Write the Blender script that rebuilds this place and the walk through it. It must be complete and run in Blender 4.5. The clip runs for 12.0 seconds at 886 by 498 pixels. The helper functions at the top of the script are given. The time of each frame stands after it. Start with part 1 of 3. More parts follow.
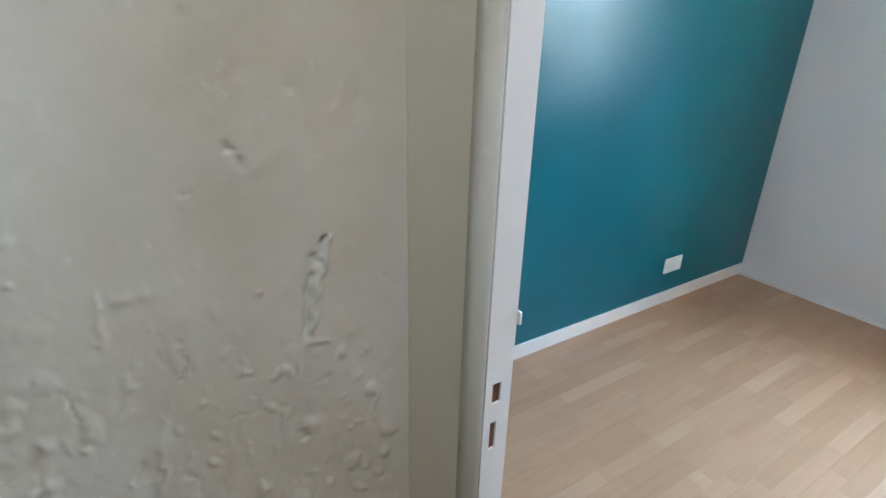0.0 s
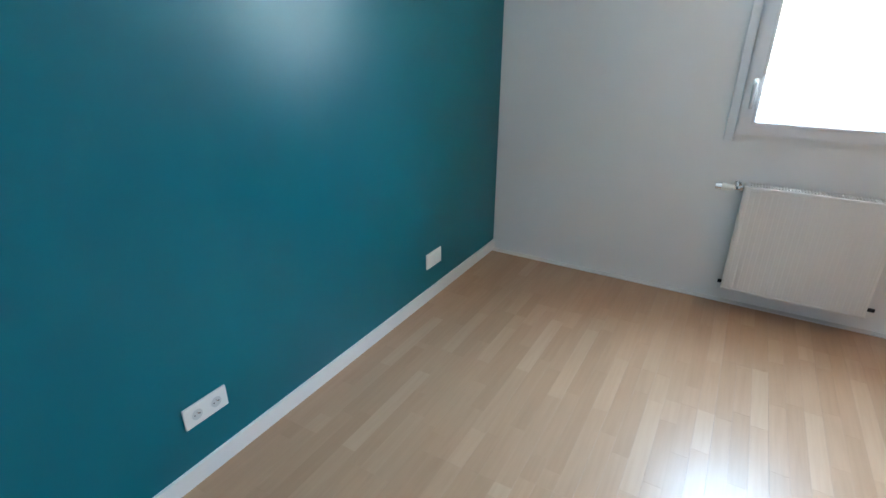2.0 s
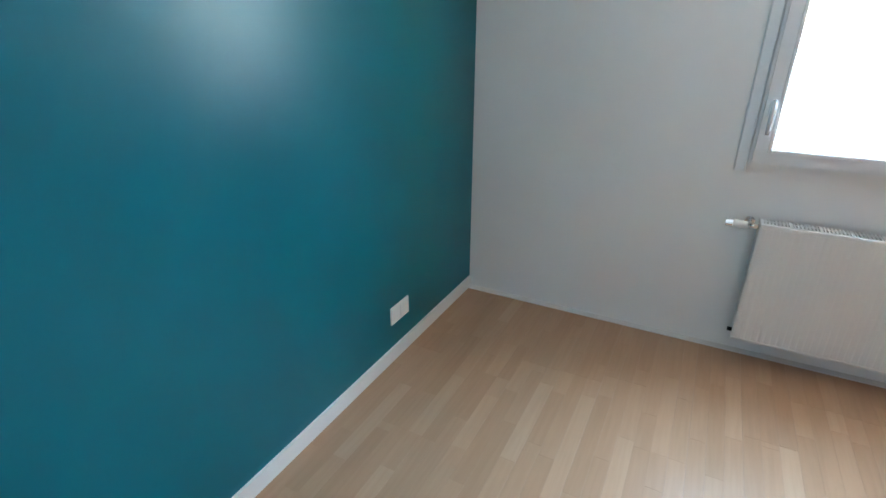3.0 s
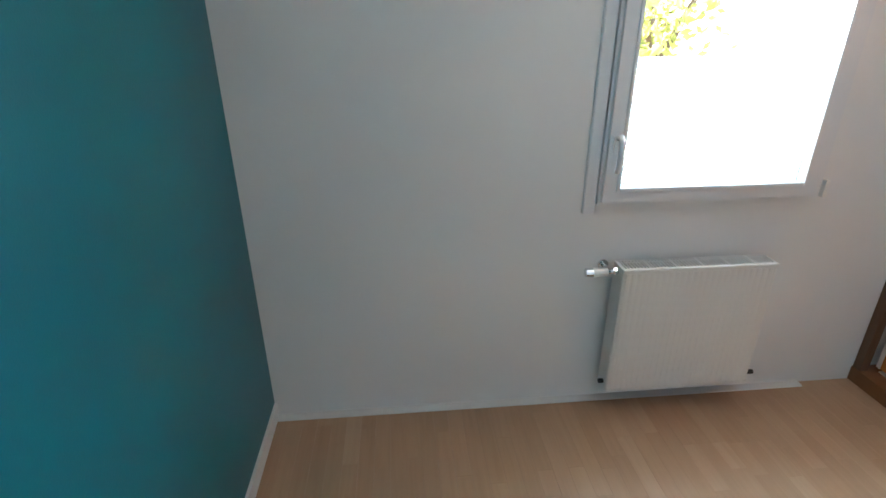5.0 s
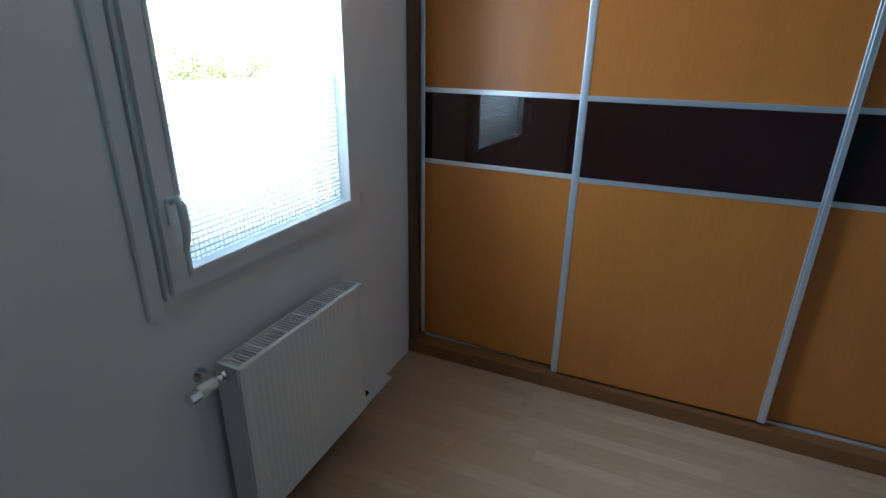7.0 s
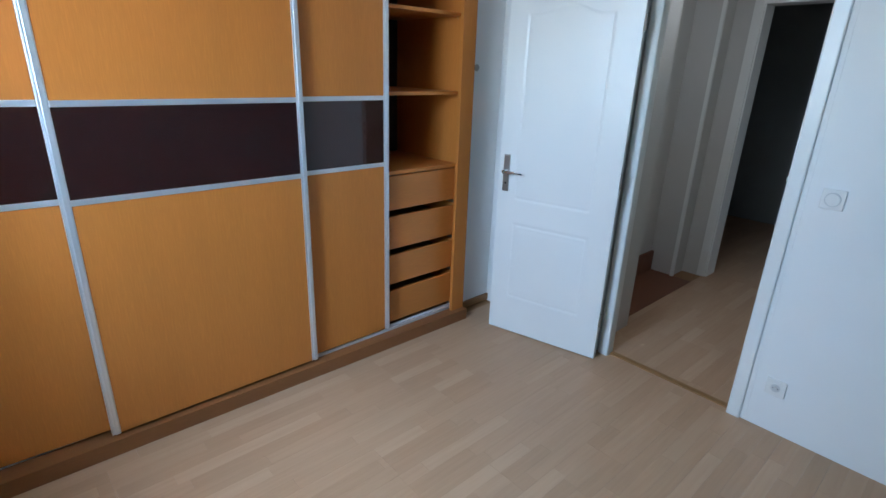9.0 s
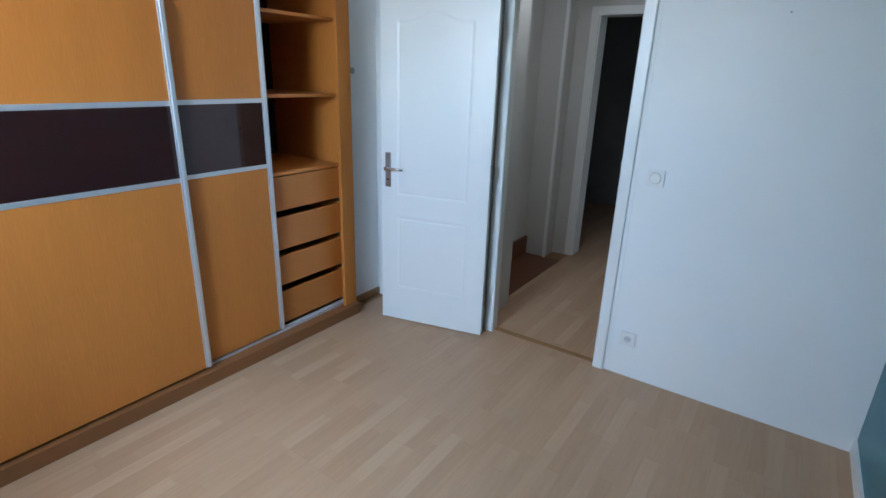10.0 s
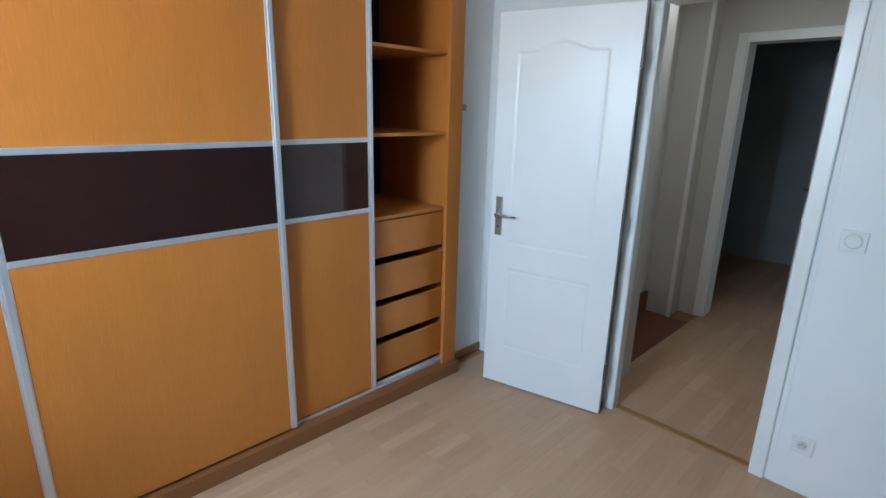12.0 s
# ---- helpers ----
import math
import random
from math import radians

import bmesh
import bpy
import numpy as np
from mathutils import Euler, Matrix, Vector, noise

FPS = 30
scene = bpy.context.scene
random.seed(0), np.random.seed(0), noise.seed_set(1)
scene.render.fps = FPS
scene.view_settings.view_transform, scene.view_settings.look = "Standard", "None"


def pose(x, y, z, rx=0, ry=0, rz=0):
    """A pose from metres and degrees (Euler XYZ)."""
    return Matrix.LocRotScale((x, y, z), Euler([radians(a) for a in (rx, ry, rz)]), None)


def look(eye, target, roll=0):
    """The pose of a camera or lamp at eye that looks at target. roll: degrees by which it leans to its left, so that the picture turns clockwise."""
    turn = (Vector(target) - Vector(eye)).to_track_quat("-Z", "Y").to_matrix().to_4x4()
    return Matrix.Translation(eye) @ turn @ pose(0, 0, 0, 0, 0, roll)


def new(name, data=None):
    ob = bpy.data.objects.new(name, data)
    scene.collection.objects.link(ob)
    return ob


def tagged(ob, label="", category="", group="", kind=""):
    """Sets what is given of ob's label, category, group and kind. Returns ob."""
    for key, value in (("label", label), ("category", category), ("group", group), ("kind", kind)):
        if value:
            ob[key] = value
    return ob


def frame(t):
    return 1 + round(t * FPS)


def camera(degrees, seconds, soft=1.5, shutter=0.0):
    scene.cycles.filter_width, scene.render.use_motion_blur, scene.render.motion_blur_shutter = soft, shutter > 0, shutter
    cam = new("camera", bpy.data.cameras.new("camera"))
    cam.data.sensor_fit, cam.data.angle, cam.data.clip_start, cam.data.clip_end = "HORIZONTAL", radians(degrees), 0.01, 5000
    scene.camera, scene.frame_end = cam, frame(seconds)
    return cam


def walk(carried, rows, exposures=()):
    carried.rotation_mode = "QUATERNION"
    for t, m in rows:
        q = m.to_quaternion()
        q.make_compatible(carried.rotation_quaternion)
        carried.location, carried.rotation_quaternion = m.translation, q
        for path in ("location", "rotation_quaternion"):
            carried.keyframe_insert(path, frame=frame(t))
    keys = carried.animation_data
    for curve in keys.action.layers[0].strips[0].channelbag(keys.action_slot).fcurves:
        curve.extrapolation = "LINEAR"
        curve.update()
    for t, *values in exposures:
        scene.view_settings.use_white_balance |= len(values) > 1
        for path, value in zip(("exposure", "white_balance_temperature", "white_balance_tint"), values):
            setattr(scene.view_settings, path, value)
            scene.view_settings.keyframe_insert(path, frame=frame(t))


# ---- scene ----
cam = camera(82.3, 12.0)
PATH = [
    (0, (1.571, -0.322, 1.457), (0.021, 0.679, 0.684), 1.4),
    (0.5, (1.583, -0.306, 1.463), (0.246, 0.962, 0.686), 0.8),
    (1, (1.554, -0.244, 1.441), (0.423, 1.21, 0.662), 0.6),
    (1.5, (1.47, -0.107, 1.439), (0.469, 1.437, 0.657), 0.4),
    (2, (1.399, 0.031, 1.455), (0.472, 1.617, 0.663), 0.2),
    (2.5, (1.308, 0.257, 1.483), (0.427, 1.864, 0.683), 0.0),
    (2.7, (1.263, 0.349, 1.499), (0.394, 1.963, 0.699), 0.1),
    (4.5, (0.722, 1.153, 1.532), (0.415, 2.964, 0.741), -0.5),
    (5, (0.592, 1.286, 1.605), (0.755, 3.111, 0.803), -0.3),
    (5.5, (0.577, 1.498, 1.613), (1.233, 3.229, 0.858), -0.1),
    (6, (0.563, 1.66, 1.636), (1.655, 3.169, 0.906), 0.1),
    (6.5, (0.544, 1.856, 1.585), (1.969, 3.061, 0.866), 0.4),
    (7, (0.562, 2.001, 1.58), (2.277, 2.733, 0.858), 1.0),
    (7.5, (0.693, 2.119, 1.547), (2.546, 2.294, 0.816), 1.5),
    (7.7, (0.712, 2.159, 1.535), (2.58, 2.085, 0.825), 1.4),
    (9.3, (0.58, 2.565, 1.576), (1.835, 1.157, 0.909), 2.2),
    (9.5, (0.555, 2.592, 1.569), (1.74, 1.121, 0.911), 2.2),
    (10, (0.498, 2.636, 1.574), (1.562, 1.073, 0.921), 1.9),
    (10.5, (0.442, 2.666, 1.568), (1.417, 1.045, 0.918), 1.8),
    (11, (0.484, 2.647, 1.556), (1.447, 1.014, 0.918), 1.8),
    (11.5, (0.638, 2.544, 1.549), (1.736, 0.982, 0.953), 1.8),
    (12, (0.814, 2.406, 1.568), (2.18, 1.047, 1.033), 1.4),
]
walk(cam, [(t, look(eye, target, roll)) for t, eye, target, roll in PATH],
     [(0, 4.7, 6050, 12), (1.0, 4.45, 6000, 10), (2.5, 4.35, 6000, 8), (4.5, 4.5, 6050, 9), (5.0, 4.15, 6200, 9), (5.5, 3.25, 6200, 8), (6.0, 2.65, 5900, 8), (6.5, 2.25, 5650, 7), (7.0, 2.6, 5500, 6),
      (7.5, 3.05, 5450, 6), (9.5, 3.7, 5900, 12), (10.5, 3.7, 5850, 10), (12, 3.75, 6250, 13)])

# ---- world, sun and sky ----
SUN_ELEV, SUN_FROM = 32.0, 286.0          # degrees; compass bearing the sun stands at (0 = +y, clockwise)
world = bpy.data.worlds.new("world")
scene.world = world
world.use_nodes = True
wn = world.node_tree
wn.nodes.clear()
sky = wn.nodes.new("ShaderNodeTexSky")
sky.sky_type = "NISHITA"
sky.sun_disc = False
sky.sun_elevation, sky.sun_rotation = radians(SUN_ELEV), radians(SUN_FROM)
bg = wn.nodes.new("ShaderNodeBackground")
bg.inputs["Strength"].default_value = 0.15
wo = wn.nodes.new("ShaderNodeOutputWorld")
wn.links.new(sky.outputs[0], bg.inputs[0])
wn.links.new(bg.outputs[0], wo.inputs[0])
sun = new("sun", bpy.data.lights.new("sun", "SUN"))
sun.data.energy, sun.data.angle, sun.data.color = 5.0, radians(0.53), (1.0, 0.94, 0.86)
_az, _el = radians(SUN_FROM), radians(SUN_ELEV)
sun.matrix_world = look((0, 0, 0), (-math.sin(_az) * math.cos(_el), -math.cos(_az) * math.cos(_el), -math.sin(_el)))

# skylight entering by the upper part of the window's opening
window_daylight = new("window_daylight", bpy.data.lights.new("window_daylight", "AREA"))
window_daylight.data.shape, window_daylight.data.size, window_daylight.data.size_y = "RECTANGLE", 0.66, 0.30
window_daylight.data.energy, window_daylight.data.color = 2.8, (0.54, 0.77, 1.0)
window_daylight.data.spread = radians(130)
window_daylight.matrix_world = pose(1.83, 3.43, 1.99, -48, 0, 0)

# light thrown up by the sunlit yard, entering by the lower part
low_daylight = new("low_daylight", bpy.data.lights.new("low_daylight", "AREA"))
low_daylight.data.shape, low_daylight.data.size, low_daylight.data.size_y = "RECTANGLE", 0.56, 0.34
low_daylight.data.energy, low_daylight.data.color = 2.2, (0.80, 0.90, 1.0)
low_daylight.data.spread = radians(140)
low_daylight.matrix_world = pose(1.78, 3.41, 1.30, -114, 0, 0)

# fill lamp added in a made-up ceiling hole to light the corridor
corridor_fill = new("corridor_fill", bpy.data.lights.new("corridor_fill", "AREA"))
corridor_fill.data.shape, corridor_fill.data.size, corridor_fill.data.size_y = "RECTANGLE", 0.42, 0.26
corridor_fill.data.energy, corridor_fill.data.color = 0.38, (0.94, 0.98, 1.0)
corridor_fill.matrix_world = pose(1.74, -0.285, 2.56, 0, 0, 0)


# ---- materials ----
def mat(name, color, rough=0.5, metal=0.0, spec=0.5):
    m = bpy.data.materials.new(name)
    m.use_nodes = True
    b = m.node_tree.nodes["Principled BSDF"]
    b.inputs["Base Color"].default_value = (*color, 1)
    b.inputs["Roughness"].default_value = rough
    b.inputs["Metallic"].default_value = metal
    b.inputs["Specular IOR Level"].default_value = spec
    return m


def nd(m, kind, **vals):
    n = m.node_tree.nodes.new("ShaderNode" + kind)
    for k, v in vals.items():
        n.inputs[k.replace("_", " ")].default_value = v
    return n


def wire(m, a, b):
    m.node_tree.links.new(a, b)


def coords(m, scale=(1, 1, 1)):
    tc = nd(m, "TexCoord")
    mp = nd(m, "Mapping")
    mp.inputs["Scale"].default_value = scale
    wire(m, tc.outputs["Object"], mp.inputs["Vector"])
    return mp.outputs[0]


def noise_out(m, vec, scale, detail=4.0, rough=0.55):
    n = nd(m, "TexNoise", Scale=scale, Detail=detail, Roughness=rough)
    wire(m, vec, n.inputs["Vector"])
    return n.outputs["Fac"]


def ramp(m, fac, stops):
    r = nd(m, "ValToRGB")
    el = r.color_ramp.elements
    while len(el) < len(stops):
        el.new(0.5)
    for e, (p, c) in zip(el, stops):
        e.position, e.color = p, (*c, 1)
    wire(m, fac, r.inputs[0])
    return r.outputs[0]


def mixed(m, fac, a, b, mode="MIX"):
    n = m.node_tree.nodes.new("ShaderNodeMix")
    n.data_type, n.blend_type = "RGBA", mode
    if isinstance(fac, float):
        n.inputs[0].default_value = fac
    else:
        wire(m, fac, n.inputs[0])
    for sock, v in ((n.inputs[6], a), (n.inputs[7], b)):
        if isinstance(v, tuple):
            sock.default_value = (*v, 1)
        else:
            wire(m, v, sock)
    return n.outputs[2]


def bump(m, fac, strength, dist):
    b = nd(m, "Bump", Strength=strength, Distance=dist)
    wire(m, fac, b.inputs["Height"])
    wire(m, b.outputs[0], bsdf(m).inputs["Normal"])


def bsdf(m):
    return m.node_tree.nodes["Principled BSDF"]


def span(m, fac, lo, hi):
    r = nd(m, "MapRange")
    r.inputs["To Min"].default_value, r.inputs["To Max"].default_value = lo, hi
    wire(m, fac, r.inputs["Value"])
    return r.outputs[0]


def paint(name, color, rough, grain=0.0004, stain=0.06, grain_scale=260.0, spec=0.5):
    """Roller-applied wall paint: faint clouds of tone and an orange-peel relief."""
    m = mat(name, color, rough, spec=spec)
    v = coords(m)
    big = noise_out(m, v, 1.7, 3.0)
    dark = tuple(c * (1 - stain) for c in color)
    lite = tuple(min(1.0, c * (1 + stain)) for c in color)
    wire(m, ramp(m, big, [(0.3, dark), (0.7, lite)]), bsdf(m).inputs["Base Color"])
    wire(m, span(m, noise_out(m, v, 5.0, 4.0), rough * 0.9, rough * 1.1), bsdf(m).inputs["Roughness"])
    bump(m, noise_out(m, v, grain_scale, 2.0), 0.35, grain)
    return m


WHITE_PAINT = paint("white_wall_paint", (0.83, 0.83, 0.82), 0.5, stain=0.02)
TEAL_PAINT = paint("teal_wall_paint", (0.003, 0.138, 0.180), 0.30, grain=0.0006, stain=0.07, grain_scale=180.0, spec=0.37)
CEILING_PAINT = paint("ceiling_paint", (0.85, 0.85, 0.84), 0.8, stain=0.02)
GREY_PAINT = paint("landing_paint", (0.58, 0.565, 0.54), 0.55, stain=0.03)
# the unlit far room's gloom is put into this grey
DIMMED_PAINT = paint("shade_darkened_grey", (0.30, 0.33, 0.34), 0.6, stain=0.08)
TRIM_WHITE = paint("white_gloss_trim", (0.80, 0.80, 0.78), 0.32, stain=0.02, grain=0.0002)
DOOR_WHITE = paint("white_door_lacquer", (0.82, 0.82, 0.80), 0.35, stain=0.02, grain=0.0001, grain_scale=400.0)
RADIATOR_WHITE = mat("radiator_enamel", (0.80, 0.79, 0.76), 0.3)
PVC = mat("white_pvc", (0.80, 0.81, 0.82), 0.3)
PLASTIC_WHITE = mat("white_plastic", (0.80, 0.79, 0.76), 0.35)
PLASTIC_GREY = mat("grey_socket_plastic", (0.60, 0.60, 0.59), 0.4)
# plaster tone browned and darkened: the frame return's shade, held in its colour
SHADED_BEIGE = paint("shade_toned_beige", (0.52, 0.475, 0.37), 0.4, stain=0.06)
RING_GREY = mat("pale_grey_ring", (0.62, 0.62, 0.61), 0.4)
# white darkened so that the strip's lit top matches the shaded wall
TONED_SKIRT_PAINT = paint("shade_matched_skirting_paint", (0.70, 0.69, 0.67), 0.5, stain=0.04)
BLACK = mat("black_recess", (0.01, 0.01, 0.01), 0.6)
CHROME = mat("chrome", (0.75, 0.75, 0.75), 0.12, 1.0)
STEEL = mat("brushed_steel", (0.42, 0.40, 0.38), 0.32, 1.0)
ALU = mat("anodised_aluminium", (0.82, 0.85, 0.90), 0.36, 0.75)
bump(ALU, noise_out(ALU, coords(ALU, (400, 400, 3)), 1.0, 2.0), 0.15, 0.0002)
RENDER_CREAM = paint("cream_render", (0.62, 0.55, 0.38), 0.85, grain=0.002, grain_scale=120.0)

# old plaster, painted greenish cream, blotched and scarred
PLASTER = mat("old_painted_plaster", (0.55, 0.52, 0.42), 0.42)
_v = coords(PLASTER)
_blot = noise_out(PLASTER, _v, 4.5, 6.0, 0.6)
_fine = noise_out(PLASTER, _v, 38.0, 5.0, 0.6)
_c = ramp(PLASTER, _blot, [(0.28, (0.49, 0.455, 0.355)), (0.5, (0.555, 0.535, 0.455)), (0.72, (0.61, 0.605, 0.545))])
_c = mixed(PLASTER, ramp(PLASTER, _fine, [(0.62, (0, 0, 0)), (0.80, (1, 1, 1))]), _c, (0.66, 0.65, 0.58))
wire(PLASTER, _c, bsdf(PLASTER).inputs["Base Color"])
wire(PLASTER, span(PLASTER, _fine, 0.34, 0.62), bsdf(PLASTER).inputs["Roughness"])
bump(PLASTER, noise_out(PLASTER, _v, 120.0, 4.0), 0.35, 0.0007)


def veneer(name, light, dark, rough, axis=2):
    """Straight-grained wood veneer under satin varnish; axis: the way the grain runs."""
    m = mat(name, light, rough)
    s = [230.0, 230.0, 230.0]
    s[axis] = 16.0
    v = coords(m, tuple(s))
    dark = tuple(0.30 * a + 0.70 * b for a, b in zip(dark, light))
    info = nd(m, "ObjectInfo")
    add = nd(m, "VectorMath")
    sc = nd(m, "VectorMath")
    sc.operation, sc.inputs[1].default_value = "MULTIPLY", (37.0, 53.0, 71.0)
    wire(m, info.outputs["Random"], sc.inputs[0])
    wire(m, v, add.inputs[0])
    wire(m, sc.outputs[0], add.inputs[1])
    grain = noise_out(m, add.outputs[0], 1.0, 6.0, 0.62)
    s2 = [7.0, 7.0, 7.0]
    s2[axis] = 0.7
    cloud = noise_out(m, coords(m, tuple(s2)), 1.0, 3.0)
    c = ramp(m, grain, [(0.28, dark), (0.52, light), (0.78, tuple(x * 1.12 for x in light))])
    c = mixed(m, ramp(m, cloud, [(0.3, (0.92, 0.92, 0.92)), (0.7, (1, 1, 1))]), (0, 0, 0), c)
    wire(m, c, bsdf(m).inputs["Base Color"])
    wire(m, span(m, grain, rough * 0.85, rough * 1.2), bsdf(m).inputs["Roughness"])
    bump(m, grain, 0.12, 0.0003)
    return m


VENEER = veneer("alder_veneer", (0.57, 0.200, 0.038), (0.47, 0.150, 0.027), 0.33)
VENEER_Y = veneer("alder_veneer_across", (0.57, 0.200, 0.038), (0.47, 0.150, 0.027), 0.36, axis=1)
PLINTH_WOOD = veneer("plinth_wood", (0.25, 0.100, 0.034), (0.17, 0.065, 0.022), 0.4, axis=1)
# the doors' alder with the window corner's shade put into its colour
SHADED_ALDER = veneer("shaded_alder_veneer", (0.14, 0.070, 0.036), (0.10, 0.050, 0.026), 0.36)
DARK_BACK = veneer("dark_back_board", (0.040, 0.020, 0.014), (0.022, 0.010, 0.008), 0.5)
STAIR_WOOD = veneer("stair_wood", (0.17, 0.055, 0.022), (0.10, 0.030, 0.012), 0.35, axis=1)
OAK_STRIP = veneer("threshold_wood", (0.30, 0.15, 0.055), (0.20, 0.09, 0.03), 0.4, axis=0)

GLASS_DARK = mat("lacquered_dark_glass", (0.029, 0.0085, 0.0070), 0.03)
bsdf(GLASS_DARK).inputs["Coat Weight"].default_value = 0.6
bsdf(GLASS_DARK).inputs["Coat Roughness"].default_value = 0.01

# beech-look laminate: each stave has its own tone, grain along y, satin wear layer
LAMINATE = mat("beech_laminate", (0.5, 0.36, 0.24), 0.34, spec=0.24)
_geo = nd(LAMINATE, "NewGeometry")
_tone = ramp(LAMINATE, _geo.outputs["Random Per Island"], [
    (0.0, (0.410, 0.250, 0.148)), (0.2, (0.478, 0.302, 0.186)), (0.45, (0.436, 0.269, 0.161)),
    (0.65, (0.510, 0.330, 0.208)), (0.85, (0.455, 0.283, 0.171)), (1.0, (0.540, 0.358, 0.232))])
_sh = nd(LAMINATE, "VectorMath")
_sh.operation, _sh.inputs[1].default_value = "MULTIPLY", (0.0, 40.0, 9.0)
wire(LAMINATE, _geo.outputs["Random Per Island"], _sh.inputs[0])
_ad = nd(LAMINATE, "VectorMath")
wire(LAMINATE, coords(LAMINATE, (60, 3.2, 60)), _ad.inputs[0])
wire(LAMINATE, _sh.outputs[0], _ad.inputs[1])
_gr = noise_out(LAMINATE, _ad.outputs[0], 1.0, 6.0, 0.6)
_c = mixed(LAMINATE, 1.0, _tone, ramp(LAMINATE, _gr, [(0.28, (0.92, 0.90, 0.88)), (0.60, (1.0, 1.0, 1.0))]), "MULTIPLY")
wire(LAMINATE, _c, bsdf(LAMINATE).inputs["Base Color"])
_wear = noise_out(LAMINATE, coords(LAMINATE), 3.0, 5.0)
wire(LAMINATE, span(LAMINATE, _wear, 0.27, 0.36), bsdf(LAMINATE).inputs["Roughness"])
bump(LAMINATE, _gr, 0.10, 0.0003)

# clear glass pane: mostly lets light straight through, with a mirror-like sheen
PANE_GLASS = bpy.data.materials.new("window_glass")
PANE_GLASS.use_nodes = True
_t = PANE_GLASS.node_tree
_t.nodes.clear()
_tr, _gl, _mx, _out = (_t.nodes.new("ShaderNode" + k) for k in ("BsdfTransparent", "BsdfGlossy", "MixShader", "OutputMaterial"))
_tr.inputs[0].default_value = (0.96, 0.98, 0.97, 1)
_gl.inputs["Roughness"].default_value = 0.01
_mx.inputs[0].default_value = 0.05
for a, b in ((_tr.outputs[0], _mx.inputs[1]), (_gl.outputs[0], _mx.inputs[2]), (_mx.outputs[0], _out.inputs[0])):
    _t.links.new(a, b)

# moulded privacy film: scatters the daylight that it lets through
FILM = bpy.data.materials.new("privacy_film")
FILM.use_nodes = True
_t = FILM.node_tree
_t.nodes.clear()
_tl, _tr, _mx, _out = (_t.nodes.new("ShaderNode" + k) for k in ("BsdfTranslucent", "BsdfTransparent", "MixShader", "OutputMaterial"))
_tl.inputs[0].default_value = (0.40, 0.43, 0.46, 1)
_tr.inputs[0].default_value = (0.55, 0.58, 0.60, 1)
_mx.inputs[0].default_value = 0.42
for a, b in ((_tl.outputs[0], _mx.inputs[1]), (_tr.outputs[0], _mx.inputs[2]), (_mx.outputs[0], _out.inputs[0])):
    _t.links.new(a, b)

# steep facets round each pressed square, darkened in colour for light turned aside
FACET = bpy.data.materials.new("film_facet")
FACET.use_nodes = True
_t = FACET.node_tree
_t.nodes.clear()
_tl, _out = (_t.nodes.new("ShaderNode" + k) for k in ("BsdfTranslucent", "OutputMaterial"))
_tl.inputs[0].default_value = (0.20, 0.21, 0.22, 1)
_t.links.new(_tl.outputs[0], _out.inputs[0])

LEAF = mat("leaf", (0.10, 0.16, 0.035), 0.5)
_lg = nd(LEAF, "NewGeometry")
wire(LEAF, ramp(LEAF, _lg.outputs["Random Per Island"], [(0, (0.055, 0.10, 0.02)), (0.5, (0.10, 0.16, 0.035)), (1, (0.16, 0.20, 0.05))]), bsdf(LEAF).inputs["Base Color"])
_lt = nd(LEAF, "BsdfTranslucent")
_lt.inputs[0].default_value = (0.42, 0.38, 0.11, 1)
_lm = nd(LEAF, "MixShader")
_lm.inputs[0].default_value = 0.45
wire(LEAF, bsdf(LEAF).outputs[0], _lm.inputs[1])
wire(LEAF, _lt.outputs[0], _lm.inputs[2])
wire(LEAF, _lm.outputs[0], LEAF.node_tree.nodes["Material Output"].inputs[0])
BARK = paint("bark", (0.11, 0.08, 0.055), 0.9, grain=0.01, grain_scale=30.0, stain=0.3)
GRAVEL = paint("pale_gravel", (0.52, 0.44, 0.31), 0.95, grain=0.01, grain_scale=60.0, stain=0.12)


# ---- building helpers ----
def box(bm, x0, x1, y0, y1, z0, z1, bevel=0.0):
    r = bmesh.ops.create_cube(bm, size=1.0)
    for v in r["verts"]:
        v.co = Vector((x0 + (v.co.x + 0.5) * (x1 - x0), y0 + (v.co.y + 0.5) * (y1 - y0), z0 + (v.co.z + 0.5) * (z1 - z0)))
    if bevel > 0:
        es = {e for v in r["verts"] for e in v.link_edges}
        bmesh.ops.bevel(bm, geom=list(es), offset=bevel, segments=2, affect="EDGES", profile=0.6)
    return bm


def B(x0, x1, y0, y1, z0, z1, bevel=0.0):
    return box(bmesh.new(), x0, x1, y0, y1, z0, z1, bevel)


def tube(bm, p, q, r0, r1=None, seg=16, cap=True):
    p, q = Vector(p), Vector(q)
    d = q - p
    m = Matrix.Translation((p + q) / 2) @ d.to_track_quat("Z", "Y").to_matrix().to_4x4()
    bmesh.ops.create_cone(bm, cap_ends=cap, segments=seg, radius1=r0, radius2=r0 if r1 is None else r1, depth=d.length, matrix=m)
    return bm


def T(p, q, r0, r1=None, seg=16):
    return tube(bmesh.new(), p, q, r0, r1, seg)


